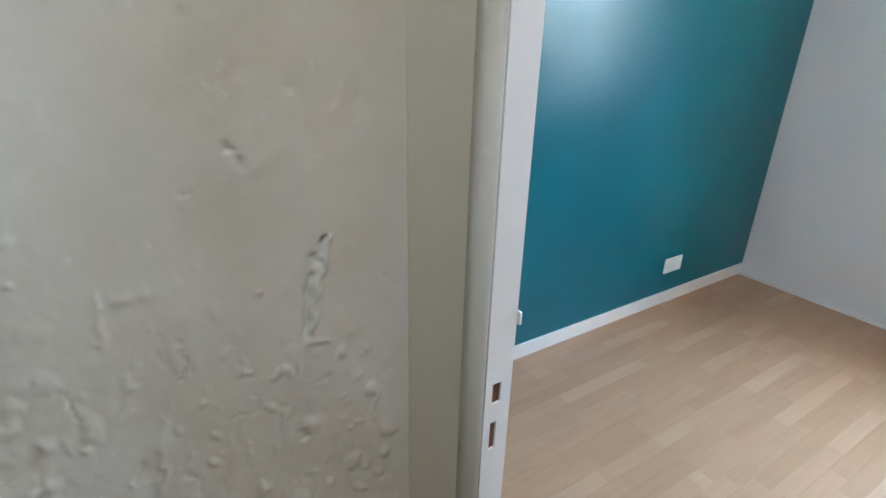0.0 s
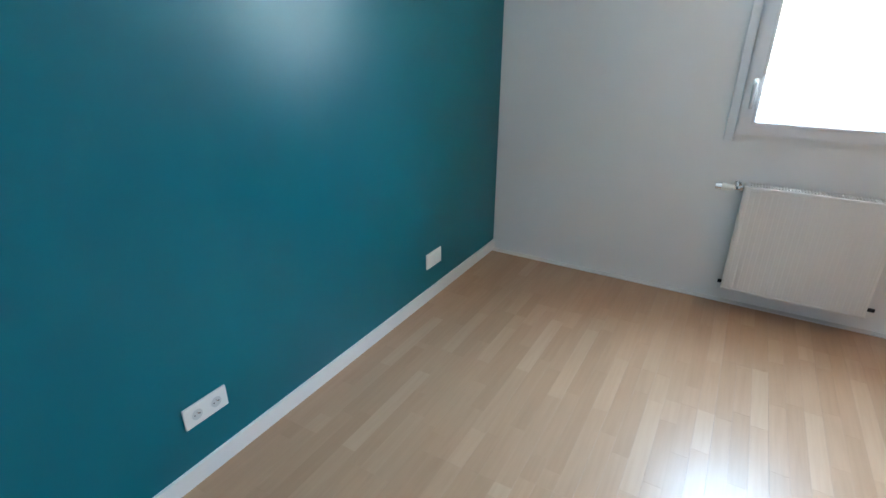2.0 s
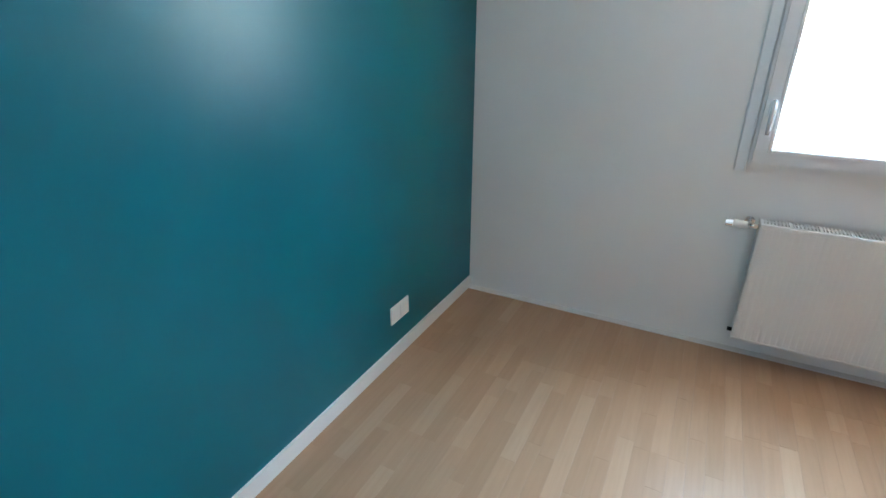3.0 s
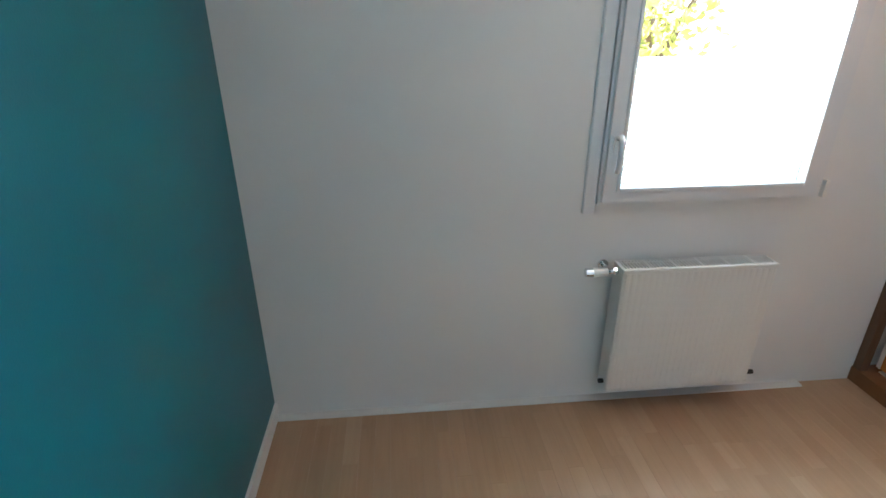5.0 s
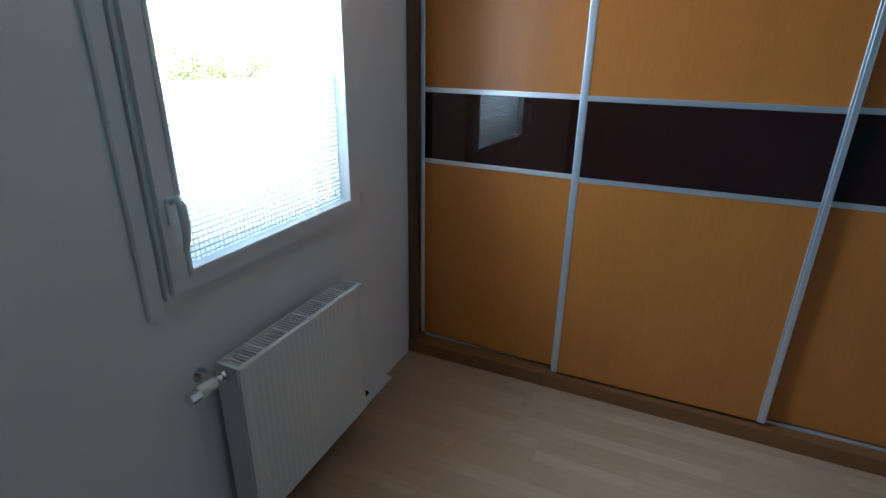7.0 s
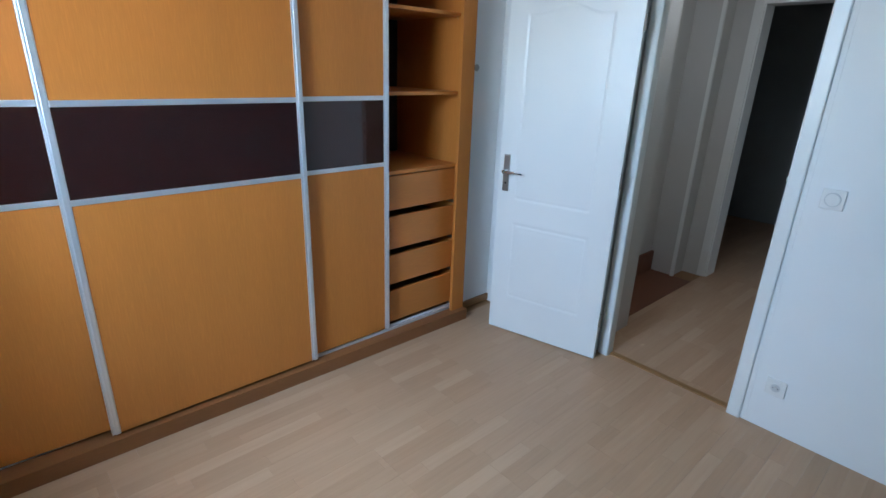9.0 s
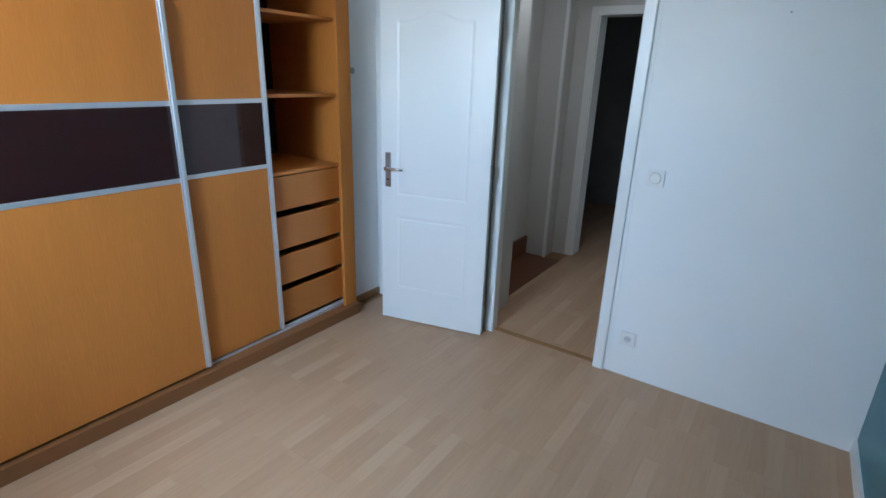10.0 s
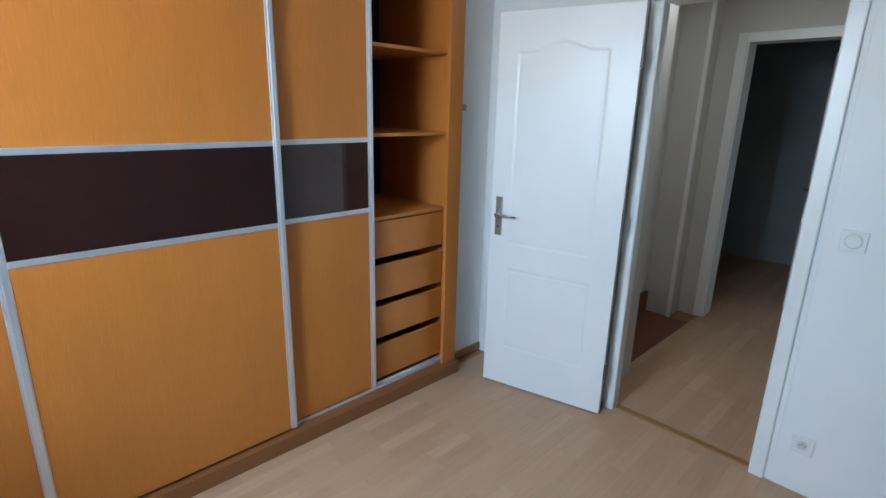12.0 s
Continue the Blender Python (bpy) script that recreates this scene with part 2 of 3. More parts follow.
def sweep(bm, pts, radius, seg=10):
    """A round bar through the points, with flat ends."""
    rings = []
    pts = [Vector(p) for p in pts]
    for i, p in enumerate(pts):
        d = (pts[min(i + 1, len(pts) - 1)] - pts[max(i - 1, 0)]).normalized()
        u = d.orthogonal().normalized() if not rings else (rings[-1][1] - d * rings[-1][1].dot(d)).normalized()
        w = d.cross(u)
        r = radius[i] if isinstance(radius, (list, tuple)) else radius
        rings.append(([bm.verts.new(p + r * (math.cos(a) * u + math.sin(a) * w)) for a in np.linspace(0, 2 * math.pi, seg, endpoint=False)], u))
    for (a, _), (b, _) in zip(rings, rings[1:]):
        for i in range(seg):
            bm.faces.new((a[i], a[(i + 1) % seg], b[(i + 1) % seg], b[i]))
    bm.faces.new(rings[0][0][::-1])
    bm.faces.new(rings[-1][0])
    return bm


def prism(bm, poly, z0, z1):
    """A plan outline of (x, y), drawn up from z0 to z1."""
    lo = [bm.verts.new((x, y, z0)) for x, y in poly]
    hi = [bm.verts.new((x, y, z1)) for x, y in poly]
    n = len(poly)
    for i in range(n):
        bm.faces.new((lo[i], lo[(i + 1) % n], hi[(i + 1) % n], hi[i]))
    bm.faces.new(lo[::-1])
    bm.faces.new(hi)
    bmesh.ops.recalc_face_normals(bm, faces=bm.faces)
    return bm


def pierced(us, vs, holes, t0, t1, axis):
    """A slab over the grid us x vs with rectangular holes, from t0 to t1 along axis (0: u=y v=z, 1: u=x v=z, 2: u=x v=y)."""
    us, vs = sorted(set(us)), sorted(set(vs))
    bm = bmesh.new()

    def put(u, v, t):
        return bm.verts.new({0: (t, u, v), 1: (u, t, v), 2: (u, v, t)}[axis])
    grid = {(i, j, k): put(u, v, t) for i, u in enumerate(us) for j, v in enumerate(vs) for k, t in enumerate((t0, t1))}
    solid = {}
    for i in range(len(us) - 1):
        for j in range(len(vs) - 1):
            cu, cv = (us[i] + us[i + 1]) / 2, (vs[j] + vs[j + 1]) / 2
            solid[i, j] = not any(a < cu < b and c < cv < d for a, b, c, d in holes)
    for (i, j), s in solid.items():
        if not s:
            continue
        for k in (0, 1):
            bm.faces.new([grid[p, q, k] for p, q in ((i, j), (i + 1, j), (i + 1, j + 1), (i, j + 1))])
        for (di, dj), (p, q) in (((-1, 0), ((0, 0), (0, 1))), ((1, 0), ((1, 0), (1, 1))), ((0, -1), ((0, 0), (1, 0))), ((0, 1), ((0, 1), (1, 1)))):
            if not solid.get((i + di, j + dj), False):
                a, b = (i + p[0], j + p[1]), (i + q[0], j + q[1])
                bm.faces.new((grid[*a, 0], grid[*b, 0], grid[*b, 1], grid[*a, 1]))
    bmesh.ops.delete(bm, geom=[v for v in bm.verts if not v.link_faces], context="VERTS")
    bmesh.ops.recalc_face_normals(bm, faces=bm.faces)
    return bm


def obj(name, bm, material, smooth=False):
    me = bpy.data.meshes.new(name)
    bm.to_mesh(me)
    bm.free()
    me.materials.append(material)
    if smooth:
        me.shade_smooth()
    return new(name, me)


def part(name, bm, material, parent, label="", smooth=False):
    ob = obj(name, bm, material, smooth)
    ob.parent = parent
    if label:
        tagged(ob, label)
    return ob


def setting(name, bm, material, label="", category="", smooth=False):
    return tagged(obj(name, bm, material, smooth), label, category, kind="structure")


def thing(name, label, category, m=None, group=""):
    e = new(name)
    e.empty_display_size = 0.1
    if m is not None:
        e.matrix_world = m
    return tagged(e, label, category, group)


# ---- the rooms ----
YN, HC = 3.145, 2.50                      # north wall's face, ceiling
XW, XR = 2.775, 2.815                     # faces of the front and rear sliding doors
WX0, WX1, WZ0, WZ1 = 1.385, 2.275, 0.98, 2.17   # window opening
DX0, DX1, DZ = 1.212, 1.878, 2.045          # doorway, clear

setting("floor", pierced([-0.2, 3.63], [-4.2, 3.5], [], -0.25, -0.008, 2), OAK_STRIP, "floor slab under the laminate", "floor")
# the hole holds the added corridor lamp; an unseen lid closes it
setting("ceiling", pierced([-0.15, 1.47, 1.97, 3.63], [-4.2, -0.56, -0.14, 3.445], [(1.47, 1.97, -0.56, -0.14)], HC, HC + 0.12, 2), CEILING_PAINT, "plain white painted ceiling", "ceiling")
setting("fill_lamp_lid", B(1.4, 2.04, -0.62, -0.08, HC + 0.14, HC + 0.2), CEILING_PAINT, "unseen lid over the added corridor lamp's ceiling hole", "roof")
setting("wall_west", B(-0.15, 0, -0.12, 3.445, -0.008, HC), TEAL_PAINT, "satin teal painted feature wall", "wall")
setting("wall_north", pierced([0.0, WX0, WX1, 3.48], [-0.008, WZ0, WZ1, HC], [(WX0, WX1, WZ0, WZ1)], YN, YN + 0.012, 1), WHITE_PAINT, "white painted wall round the window", "wall")
setting("wall_north_outer", pierced([-0.15, WX0, WX1, 3.63], [-0.008, WZ0, WZ1, HC], [(WX0, WX1, WZ0, WZ1)], YN + 0.012, YN + 0.30, 1), RENDER_CREAM, "cream rendered outer wall with window reveal", "wall")
setting("wall_south", pierced([0.0, 1.13, 1.96, 3.48], [-0.008, 2.09, HC], [(1.13, 1.96, -1, 2.09)], -0.12, 0.0, 1), WHITE_PAINT, "white painted wall with the doorway", "wall")
setting("wall_east", B(3.48, 3.63, -0.12, YN + 0.012, -0.008, HC), WHITE_PAINT, "white painted wall behind the wardrobe", "wall")
setting("wall_stub", B(2.87, 3.48, 0.0, 0.343, -0.008, HC), WHITE_PAINT, "white painted wall return beside the wardrobe", "wall")

# corridor, landing and the dim room beyond
setting("wall_corridor_west", B(0.97, 1.122, -1.80, -0.12, -0.008, HC), WHITE_PAINT, "old corridor wall under scarred plaster", "wall")
setting("wall_corridor_east", B(2.0, 2.42, -0.44, -0.12, -0.008, HC), GREY_PAINT, "pale grey painted corridor wall", "wall")
setting("wall_landing_back", B(2.42, 2.55, -1.92, -0.12, -0.008, HC), GREY_PAINT, "pale grey wall behind the stair landing", "wall")
setting("wall_landing_south", B(2.225, 2.42, -1.764, -1.545, -0.008, HC), GREY_PAINT, "pale grey wall at the end of the landing", "wall")
setting("wall_corridor_end", pierced([0.97, 1.27, 2.035, 2.42], [-0.008, 2.06, HC], [(1.27, 2.035, -1, 2.06)], -1.92, -1.765, 1), GREY_PAINT, "corridor's end wall with a doorway", "wall")
setting("wall_dim_west", B(0.55, 0.70, -4.2, -1.92, -0.008, HC), DIMMED_PAINT, "grey wall of the far room, dimness put into its colour", "wall")
setting("wall_dim_east", B(2.85, 3.0, -4.2, -1.92, -0.008, HC), DIMMED_PAINT, "grey wall of the far room, dimness put into its colour", "wall")
setting("wall_dim_south", B(0.70, 2.85, -4.2, -4.05, -0.008, HC), DIMMED_PAINT, "grey back wall of the far room, dimness put into its colour", "wall")
setting("wall_dim_north", pierced([0.70, 0.97, 2.55, 2.85], [-0.008, HC], [(0.97, 2.55, -1, 9)], -1.92, -1.80, 1), DIMMED_PAINT, "grey wall of the far room, dimness put into its colour", "wall")


# old plaster skin of the corridor wall: clouds, trowel drags, ridges and pits
def plaster_skin():
    ys = np.concatenate([np.linspace(-1.80, -0.52, 40, endpoint=False), np.linspace(-0.52, -0.086, 250)])
    zs = np.concatenate([np.linspace(0.0, 0.86, 40, endpoint=False), np.linspace(0.86, 1.56, 400), np.linspace(1.57, HC, 40)])
    Y, Z = np.meshgrid(ys, zs)
    D = np.zeros_like(Y)
    for i in range(Y.shape[0]):
        for j in range(Y.shape[1]):
            y, z = Y[i, j], Z[i, j]
            rough = 0.10 + 0.90 * min(1.0, max(0.0, (1.27 - z) / 0.16))
            D[i, j] = 0.0036 * noise.noise((y * 3.1, z * 2.3, 0.3)) + 0.0014 * noise.noise((y * 13, z * 7, 4.1)) \
                + 0.0078 * rough * max(0.0, noise.noise((y * 34, z * 22, 9.7)) - 0.32) + 0.0064 * rough * max(0.0, noise.noise((y * 66, z * 50, 3.7)) - 0.34) \
                + 0.0008 * noise.noise((y * 24, z * 1.8, 7.7)) + 0.00025 * (0.4 + rough) * noise.noise((y * 80, z * 70, 2.2))
    N = np.array([[noise.noise((y * 55, z * 55, 1.3)) for y in ys] for z in zs])
    N2 = np.array([[noise.noise((y * 48, z * 40, 6.1)) for y in ys] for z in zs])
    WY, WZ = Y + 0.0060 * N2, Z + 0.0060 * N
    rng = random.Random(5)
    ridges = [(-0.172, 1.280, -0.184, 1.242, 0.0030, 0.0066), (-0.184, 1.242, -0.197, 1.180, 0.0028, 0.0066),
              (-0.179, 1.280, -0.190, 1.242, 0.0030, -0.0066), (-0.190, 1.242, -0.204, 1.178, 0.0028, -0.0066),
              (-0.202, 1.173, -0.178, 1.166, 0.0030, 0.0046), (-0.252, 1.374, -0.241, 1.353, 0.0048, -0.0046),
              (-0.241, 1.353, -0.218, 1.357, 0.0080, 0.0024), (-0.226, 1.471, -0.234, 1.430, 0.0048, -0.0022),
              (-0.139, 1.431, -0.159, 1.398, 0.0050, 0.0014), (-0.292, 1.341, -0.282, 1.341, 0.0018, -0.0020),
              (-0.360, 1.264, -0.368, 1.226, 0.0034, 0.0034), (-0.345, 1.262, -0.318, 1.262, 0.0070, 0.0024),
              (-0.214, 1.066, -0.212, 1.058, 0.0050, -0.0060), (-0.336, 1.126, -0.349, 1.057, 0.0034, 0.0034),
              (-0.272, 1.112, -0.297, 1.027, 0.0030, -0.0030), (-0.418, 1.150, -0.425, 1.090, 0.0040, 0.0040)]
    for _ in range(60):
        y, z = rng.uniform(-0.50, -0.12), rng.uniform(0.88, 1.19)
        a, n = rng.choice([1.35, 1.5, 1.6, 1.75, 0.1]) + rng.uniform(-0.25, 0.25), rng.uniform(0.004, 0.030)
        ridges.append((y, z, y + n * math.cos(a), z + n * math.sin(a), rng.uniform(0.0014, 0.0030), rng.choice([1, 1, -1]) * rng.uniform(0.0010, 0.0030)))
    for y0, z0, y1, z1, w, hgt in ridges:
        dy, dz = y1 - y0, z1 - z0
        s = np.clip(((WY - y0) * dy + (WZ - z0) * dz) / (dy * dy + dz * dz), 0, 1)
        wob = 0.0010 * np.sin(17 * s + 90 * y0)
        dist = np.hypot(WY - y0 - s * dy - wob, WZ - z0 - s * dz)
        D += 0.62 * hgt * np.exp(-(dist / w) ** 2) * (0.75 + 0.25 * np.sin(11 * s + 50 * z0)) * (0.9 + 0.5 * N)
    for _ in range(70):
        y, z = rng.uniform(-0.6, -0.1), rng.uniform(0.9, 1.25) if rng.random() < 0.75 else rng.uniform(1.25, 1.5)
        r, hgt = rng.uniform(0.0016, 0.005), rng.choice([-1, 1, 1]) * rng.uniform(0.0006, 0.0018)
        D += hgt * np.exp(-(np.hypot((Y - y), (Z - z)) / r) ** 2)
    D *= np.clip((-0.086 - Y) / 0.025, 0, 1)
    n, k = Y.shape
    verts = [(1.138 + D[i, j], Y[i, j], Z[i, j]) for i in range(n) for j in range(k)]
    faces = [(i * k + j, i * k + j + 1, (i + 1) * k + j + 1, (i + 1) * k + j) for i in range(n - 1) for j in range(k - 1)]
    me = bpy.data.meshes.new("plaster")
    me.from_pydata(verts, [], faces)
    bm = bmesh.new()
    bm.from_mesh(me)
    bpy.data.meshes.remove(me)
    edge = [e for e in bm.edges if e.is_boundary]
    ret = bmesh.ops.extrude_edge_only(bm, edges=edge)
    for v in ret["geom"]:
        if isinstance(v, bmesh.types.BMVert):
            v.co.x = 1.120
    bmesh.ops.recalc_face_normals(bm, faces=bm.faces)
    return bm


part("plaster", plaster_skin(), PLASTER, bpy.data.objects["wall_corridor_west"], "scarred greenish-cream painted plaster", smooth=True)

# skirtings
SK = 0.073
setting("baseboard_west", prism(bmesh.new(), [(0, 0.0), (0.012, 0.0), (0.012, YN - 0.001), (0, YN - 0.001)], 0, SK), TRIM_WHITE, "white skirting board under the teal wall", "baseboard")
def north_skirting():
    bm = bmesh.new()
    ends = [[bm.verts.new((x, YN - d, z)) for d, z in ((0, 0), (0.041, 0), (0.041, 0.003), (0.038, 0.005), (0.020, 0.006), (0, 0.006))] for x in (0.0125, 2.50)]
    for i in range(6):
        bm.faces.new((ends[0][i], ends[0][(i + 1) % 6], ends[1][(i + 1) % 6], ends[1][i]))
    bm.faces.new(ends[0][::-1])
    bm.faces.new(ends[1])
    bmesh.ops.recalc_face_normals(bm, faces=bm.faces)
    return bm


setting("baseboard_north", north_skirting(), TONED_SKIRT_PAINT, "white low skirting strip under the radiator, darkened in colour to the wall's shade", "baseboard")
setting("baseboard_stub", B(2.855, 2.87, 0.0, 0.30, 0, 0.048, 0.003), OAK_STRIP, "brown wooden skirting beside the wardrobe", "baseboard")
setting("baseboard_landing", B(2.395, 2.42, -1.545, -0.44, 0, 0.172, 0.004), STAIR_WOOD, "dark red-brown wooden stair skirting", "baseboard")
setting("landing_step", B(2.06, 2.395, -1.545, -0.44, -0.008, 0.006, 0.003), STAIR_WOOD, "dark red-brown wooden stair landing", "stair")
setting("corner_bead", B(2.200, 2.228, -1.55, -1.525, 0, HC, 0.005), TRIM_WHITE, "white corner trim on the landing", "trim")
setting("threshold", B(DX0 - 0.01, DX1 + 0.01, -0.062, -0.022, -0.004, 0.007, 0.003), OAK_STRIP, "brown wooden threshold strip in the doorway", "threshold")


# door frame: folded profile of a pressed frame, with lock keeps in the western post
def frame_post(name, side):
    post = setting(name, bmesh.new(), TRIM_WHITE, "white painted pressed door frame post", "door frame")
    s = 1 if side == "w" else -1
    x0 = DX0 if side == "w" else DX1
    back = 0.032 if side == "w" else 0.118
    YB = -0.029 if side == "w" else -0.05

    def X(d):
        return x0 + s * d
    part("post_back", prism(bmesh.new(), [(X(-back), YB - 0.012), (X(-0.012), YB - 0.011), (X(-0.005), YB - 0.008), (X(-0.0008), YB - 0.002), (X(-0.003), YB), (X(-back), YB)], 0, DZ + 0.05), PLASTER if side == "w" else TRIM_WHITE, post, "", True)
    part("post_casing", prism(bmesh.new(), [(X(-0.06), 0.001), (X(-0.06), 0.010), (X(-0.054), 0.013), (X(-0.006), 0.013), (X(0.0), 0.008), (X(0.0), 0.001)], 0, DZ + 0.06), TRIM_WHITE, post)
    holes = [(-0.019, -0.007, 1.070, 1.098), (-0.019, -0.010, 1.003, 1.043)] if side == "w" else []
    cuts_y = [YB, -0.019, -0.010, -0.007, 0.001]
    cuts_z = [0, 1.003, 1.043, 1.070, 1.098, DZ + 0.05]
    part("post_face", pierced(cuts_y, cuts_z, holes, X(-0.003), X(0.0), 0), TRIM_WHITE, post)
    if side == "w":
        part("frame_return", prism(bmesh.new(), [(1.131, -0.0862), (1.1379, -0.0862), (1.180, -0.0415), (1.180, -0.029), (1.131, -0.029)], 0, DZ + 0.05), SHADED_BEIGE, post, "frame return, its shade put into the brownish-beige colour")
        part("post_core", B(1.1305, 1.2075, -0.0288, -0.0005, 0, DZ + 0.044), WHITE_PAINT, post)
        part("latch_keep", B(X(-0.0044), X(-0.0032), -0.0265, -0.003, 0.99, 1.11), STAIR_WOOD, post, "bare wood seen through the lock keeps")
        part("strike_lip", B(X(-0.004), X(0.003), 0.0095, 0.0125, 1.168, 1.184, 0.001), TRIM_WHITE, post, "small painted strike plate lip")
    return post


frame_post("door_frame_west", "w")
frame_post("door_frame_east", "e")
head = setting("door_frame_head", B(DX0 - 0.06, DX1 + 0.06, 0.001, 0.013, DZ, DZ + 0.055, 0.003), TRIM_WHITE, "white painted door frame head", "door frame")
part("head_soffit", B(DX0, DX1, -0.12, -0.001, DZ, DZ + 0.045), TRIM_WHITE, head)


# casing of the far doorway and its dim leaf
far = setting("far_door_frame", bmesh.new(), TRIM_WHITE, "white painted frame of the far doorway", "door frame")
part("post", B(2.035, 2.100, -1.765, -1.75, 0, 2.125, 0.004), TRIM_WHITE, far)
part("post", B(1.195, 1.27, -1.765, -1.75, 0, 2.125, 0.004), TRIM_WHITE, far)
part("head", B(1.27, 2.035, -1.765, -1.75, 2.06, 2.125, 0.004), TRIM_WHITE, far)
part("jamb", B(2.025, 2.035, -1.93, -1.765, 0, 2.06), TRIM_WHITE, far)
part("jamb", B(1.27, 1.28, -1.93, -1.765, 0, 2.06), TRIM_WHITE, far)


# ---- moulded panel door ----
def panel_sdf(u, z, u0, u1, z0, z1, arch):
    top = z1 + arch * (0.5 - 0.5 * math.cos(2 * math.pi * min(1, max(0, (u - u0 - 0.06) / (u1 - u0 - 0.12)))))
    return min(u - u0, u1 - u, z - z0, top - z)


def moulded_leaf(width, height, thick, panels):
    """A door leaf, hinge edge at u=0; its shown face looks along +y, with pressed panel mouldings."""
    us = np.linspace(0, width, int(width / 0.006))
    zs = np.linspace(0.008, height, int(height / 0.007))
    bm = bmesh.new()
    rows = []
    for z in zs:
        row = []
        for u in us:
            d = 0.0
            for p in panels:
                s = panel_sdf(u, z, *p)
                if s > -0.004:
                    d = -0.0034 * max(0.0, 1 - abs(s - 0.008) / 0.011) if s < 0.02 else -0.0012 * max(0.0, 1 - (s - 0.02) / 0.03)
            row.append(bm.verts.new((u, d, z)))
        rows.append(row)
    for a, b in zip(rows, rows[1:]):
        for i in range(len(us) - 1):
            bm.faces.new((a[i], b[i], b[i + 1], a[i + 1]))
    ret = bmesh.ops.extrude_edge_only(bm, edges=[e for e in bm.edges if e.is_boundary])
    back = [v for v in ret["geom"] if isinstance(v, bmesh.types.BMVert)]
    for v in back:
        v.co.y = -thick
    bmesh.ops.contextual_create(bm, geom=[e for e in bm.edges if e.is_boundary])
    bmesh.ops.recalc_face_normals(bm, faces=bm.faces)
    return bm


def lever_handle(leaf, u, zc, y, toward):
    plate = part("handle_plate", B(u - 0.019, u + 0.019, y + 0.0005, y + 0.008, zc - 0.118, zc + 0.095, 0.003), STEEL, leaf, "worn steel handle plate")
    bm = T((u, y + 0.006, zc), (u, y + 0.045, zc), 0.011)
    part("lever", sweep(bm, [(u, y + 0.043, zc), (u + toward * 0.03, y + 0.05, zc + 0.001), (u + toward * 0.075, y + 0.05, zc + 0.003), (u + toward * 0.115, y + 0.046, zc - 0.001)], [0.009, 0.009, 0.008, 0.0075]), CHROME, plate, "chrome lever handle", True)
    part("keyhole", T((u, y + 0.0075, zc - 0.07), (u, y + 0.0095, zc - 0.07), 0.006, seg=12), BLACK, plate)


def door(name, label, m, panels, handle_u, width=0.693, height=2.035):
    leaf = tagged(obj(name, moulded_leaf(width, height, 0.04, panels), DOOR_WHITE), label, "door", kind="structure")
    leaf.data.shade_smooth()
    leaf.data.set_sharp_from_angle(angle=radians(40))
    leaf.matrix_world = m
    lever_handle(leaf, handle_u, 1.02, 0.0, -1)
    return leaf


PANELS = [(0.125, 0.578, 0.245, 0.715, 0.0), (0.135, 0.582, 0.86, 1.845, 0.045)]
ang = math.degrees(math.atan2(0.281 - 0.114, 2.581 - 1.907))
d1 = door("door_1", "white moulded panel door, standing open beside the doorway", pose(1.907, 0.114, 0, 0, 0, ang), PANELS, 0.645)
for z in (0.25, 1.05, 1.80):
    part("hinge", T((-0.006, -0.012, z - 0.04), (-0.006, -0.012, z + 0.04), 0.007, seg=12), STEEL, d1, "small steel hinge")
ang2 = math.degrees(math.atan2(-2.45 + 1.88, 1.62 - 1.30))
door("door_2", "white panel door ajar into the dim far room", pose(1.30, -1.90, 0, 0, 0, ang2), PANELS, 0.64)

# ---- window ----
win = setting("window_1", bmesh.new(), PVC, "white plastic tilt window, shut, with privacy film", "window")
FY = YN - 0.022
part("window_frame", pierced([1.366, WX0 + 0.01, WX1 - 0.01, 2.296], [0.962, WZ0 + 0.012, WZ1 - 0.012, 2.19], [(WX0 + 0.01, WX1 - 0.01, WZ0 + 0.012, WZ1 - 0.012)], FY, YN + 0.055, 1), PVC, win)
sash = part("sash", pierced([1.378, 1.440, 2.200, 2.272], [0.974, 1.029, 2.12, 2.168], [(1.440, 2.200, 1.029, 2.12)], FY - 0.018, YN + 0.04, 1), PVC, win)
for a in ((1.428, 1.442, 1.015, 2.134), (2.198, 2.212, 1.015, 2.134)):
    part("glazing_bead", B(a[0], a[1], FY - 0.024, FY + 0.0, a[2], a[3], 0.004), PVC, sash)
for a in ((1.442, 2.198, 1.015, 1.031), (1.442, 2.198, 2.118, 2.134)):
    part("glazing_bead", B(a[0], a[1], FY - 0.024, FY + 0.0, a[2], a[3], 0.004), PVC, sash)
pane = part("pane", B(1.436, 2.218, YN + 0.004, YN + 0.010, 1.018, 2.124), PANE_GLASS, win, "clear window pane")
pane.visible_shadow = False
# pressed squares of the film on the lower half of the pane
bm = bmesh.new()
step = 0.0172
for i in range(45):
    for j in range(28):
        x, z = 1.440 + i * step, 1.022 + j * step
        f = [bm.verts.new(p) for p in ((x, YN + 0.003, z), (x + step, YN + 0.003, z), (x + step, YN + 0.003, z + step), (x, YN + 0.003, z + step))]
        k = [bm.verts.new(p) for p in ((x + 0.0026, YN - 0.0005, z + 0.0026), (x + step - 0.0026, YN - 0.0005, z + 0.0026), (x + step - 0.0026, YN - 0.0005, z + step - 0.0026), (x + 0.0026, YN - 0.0005, z + step - 0.0026))]
        bm.faces.new(k)
        for a in range(4):
            bm.faces.new((f[a], f[(a + 1) % 4], k[(a + 1) % 4], k[a])).material_index = 1
film = part("privacy_film", bm, FILM, win, "frosted film pressed in small squares")
film.data.materials.append(FACET)
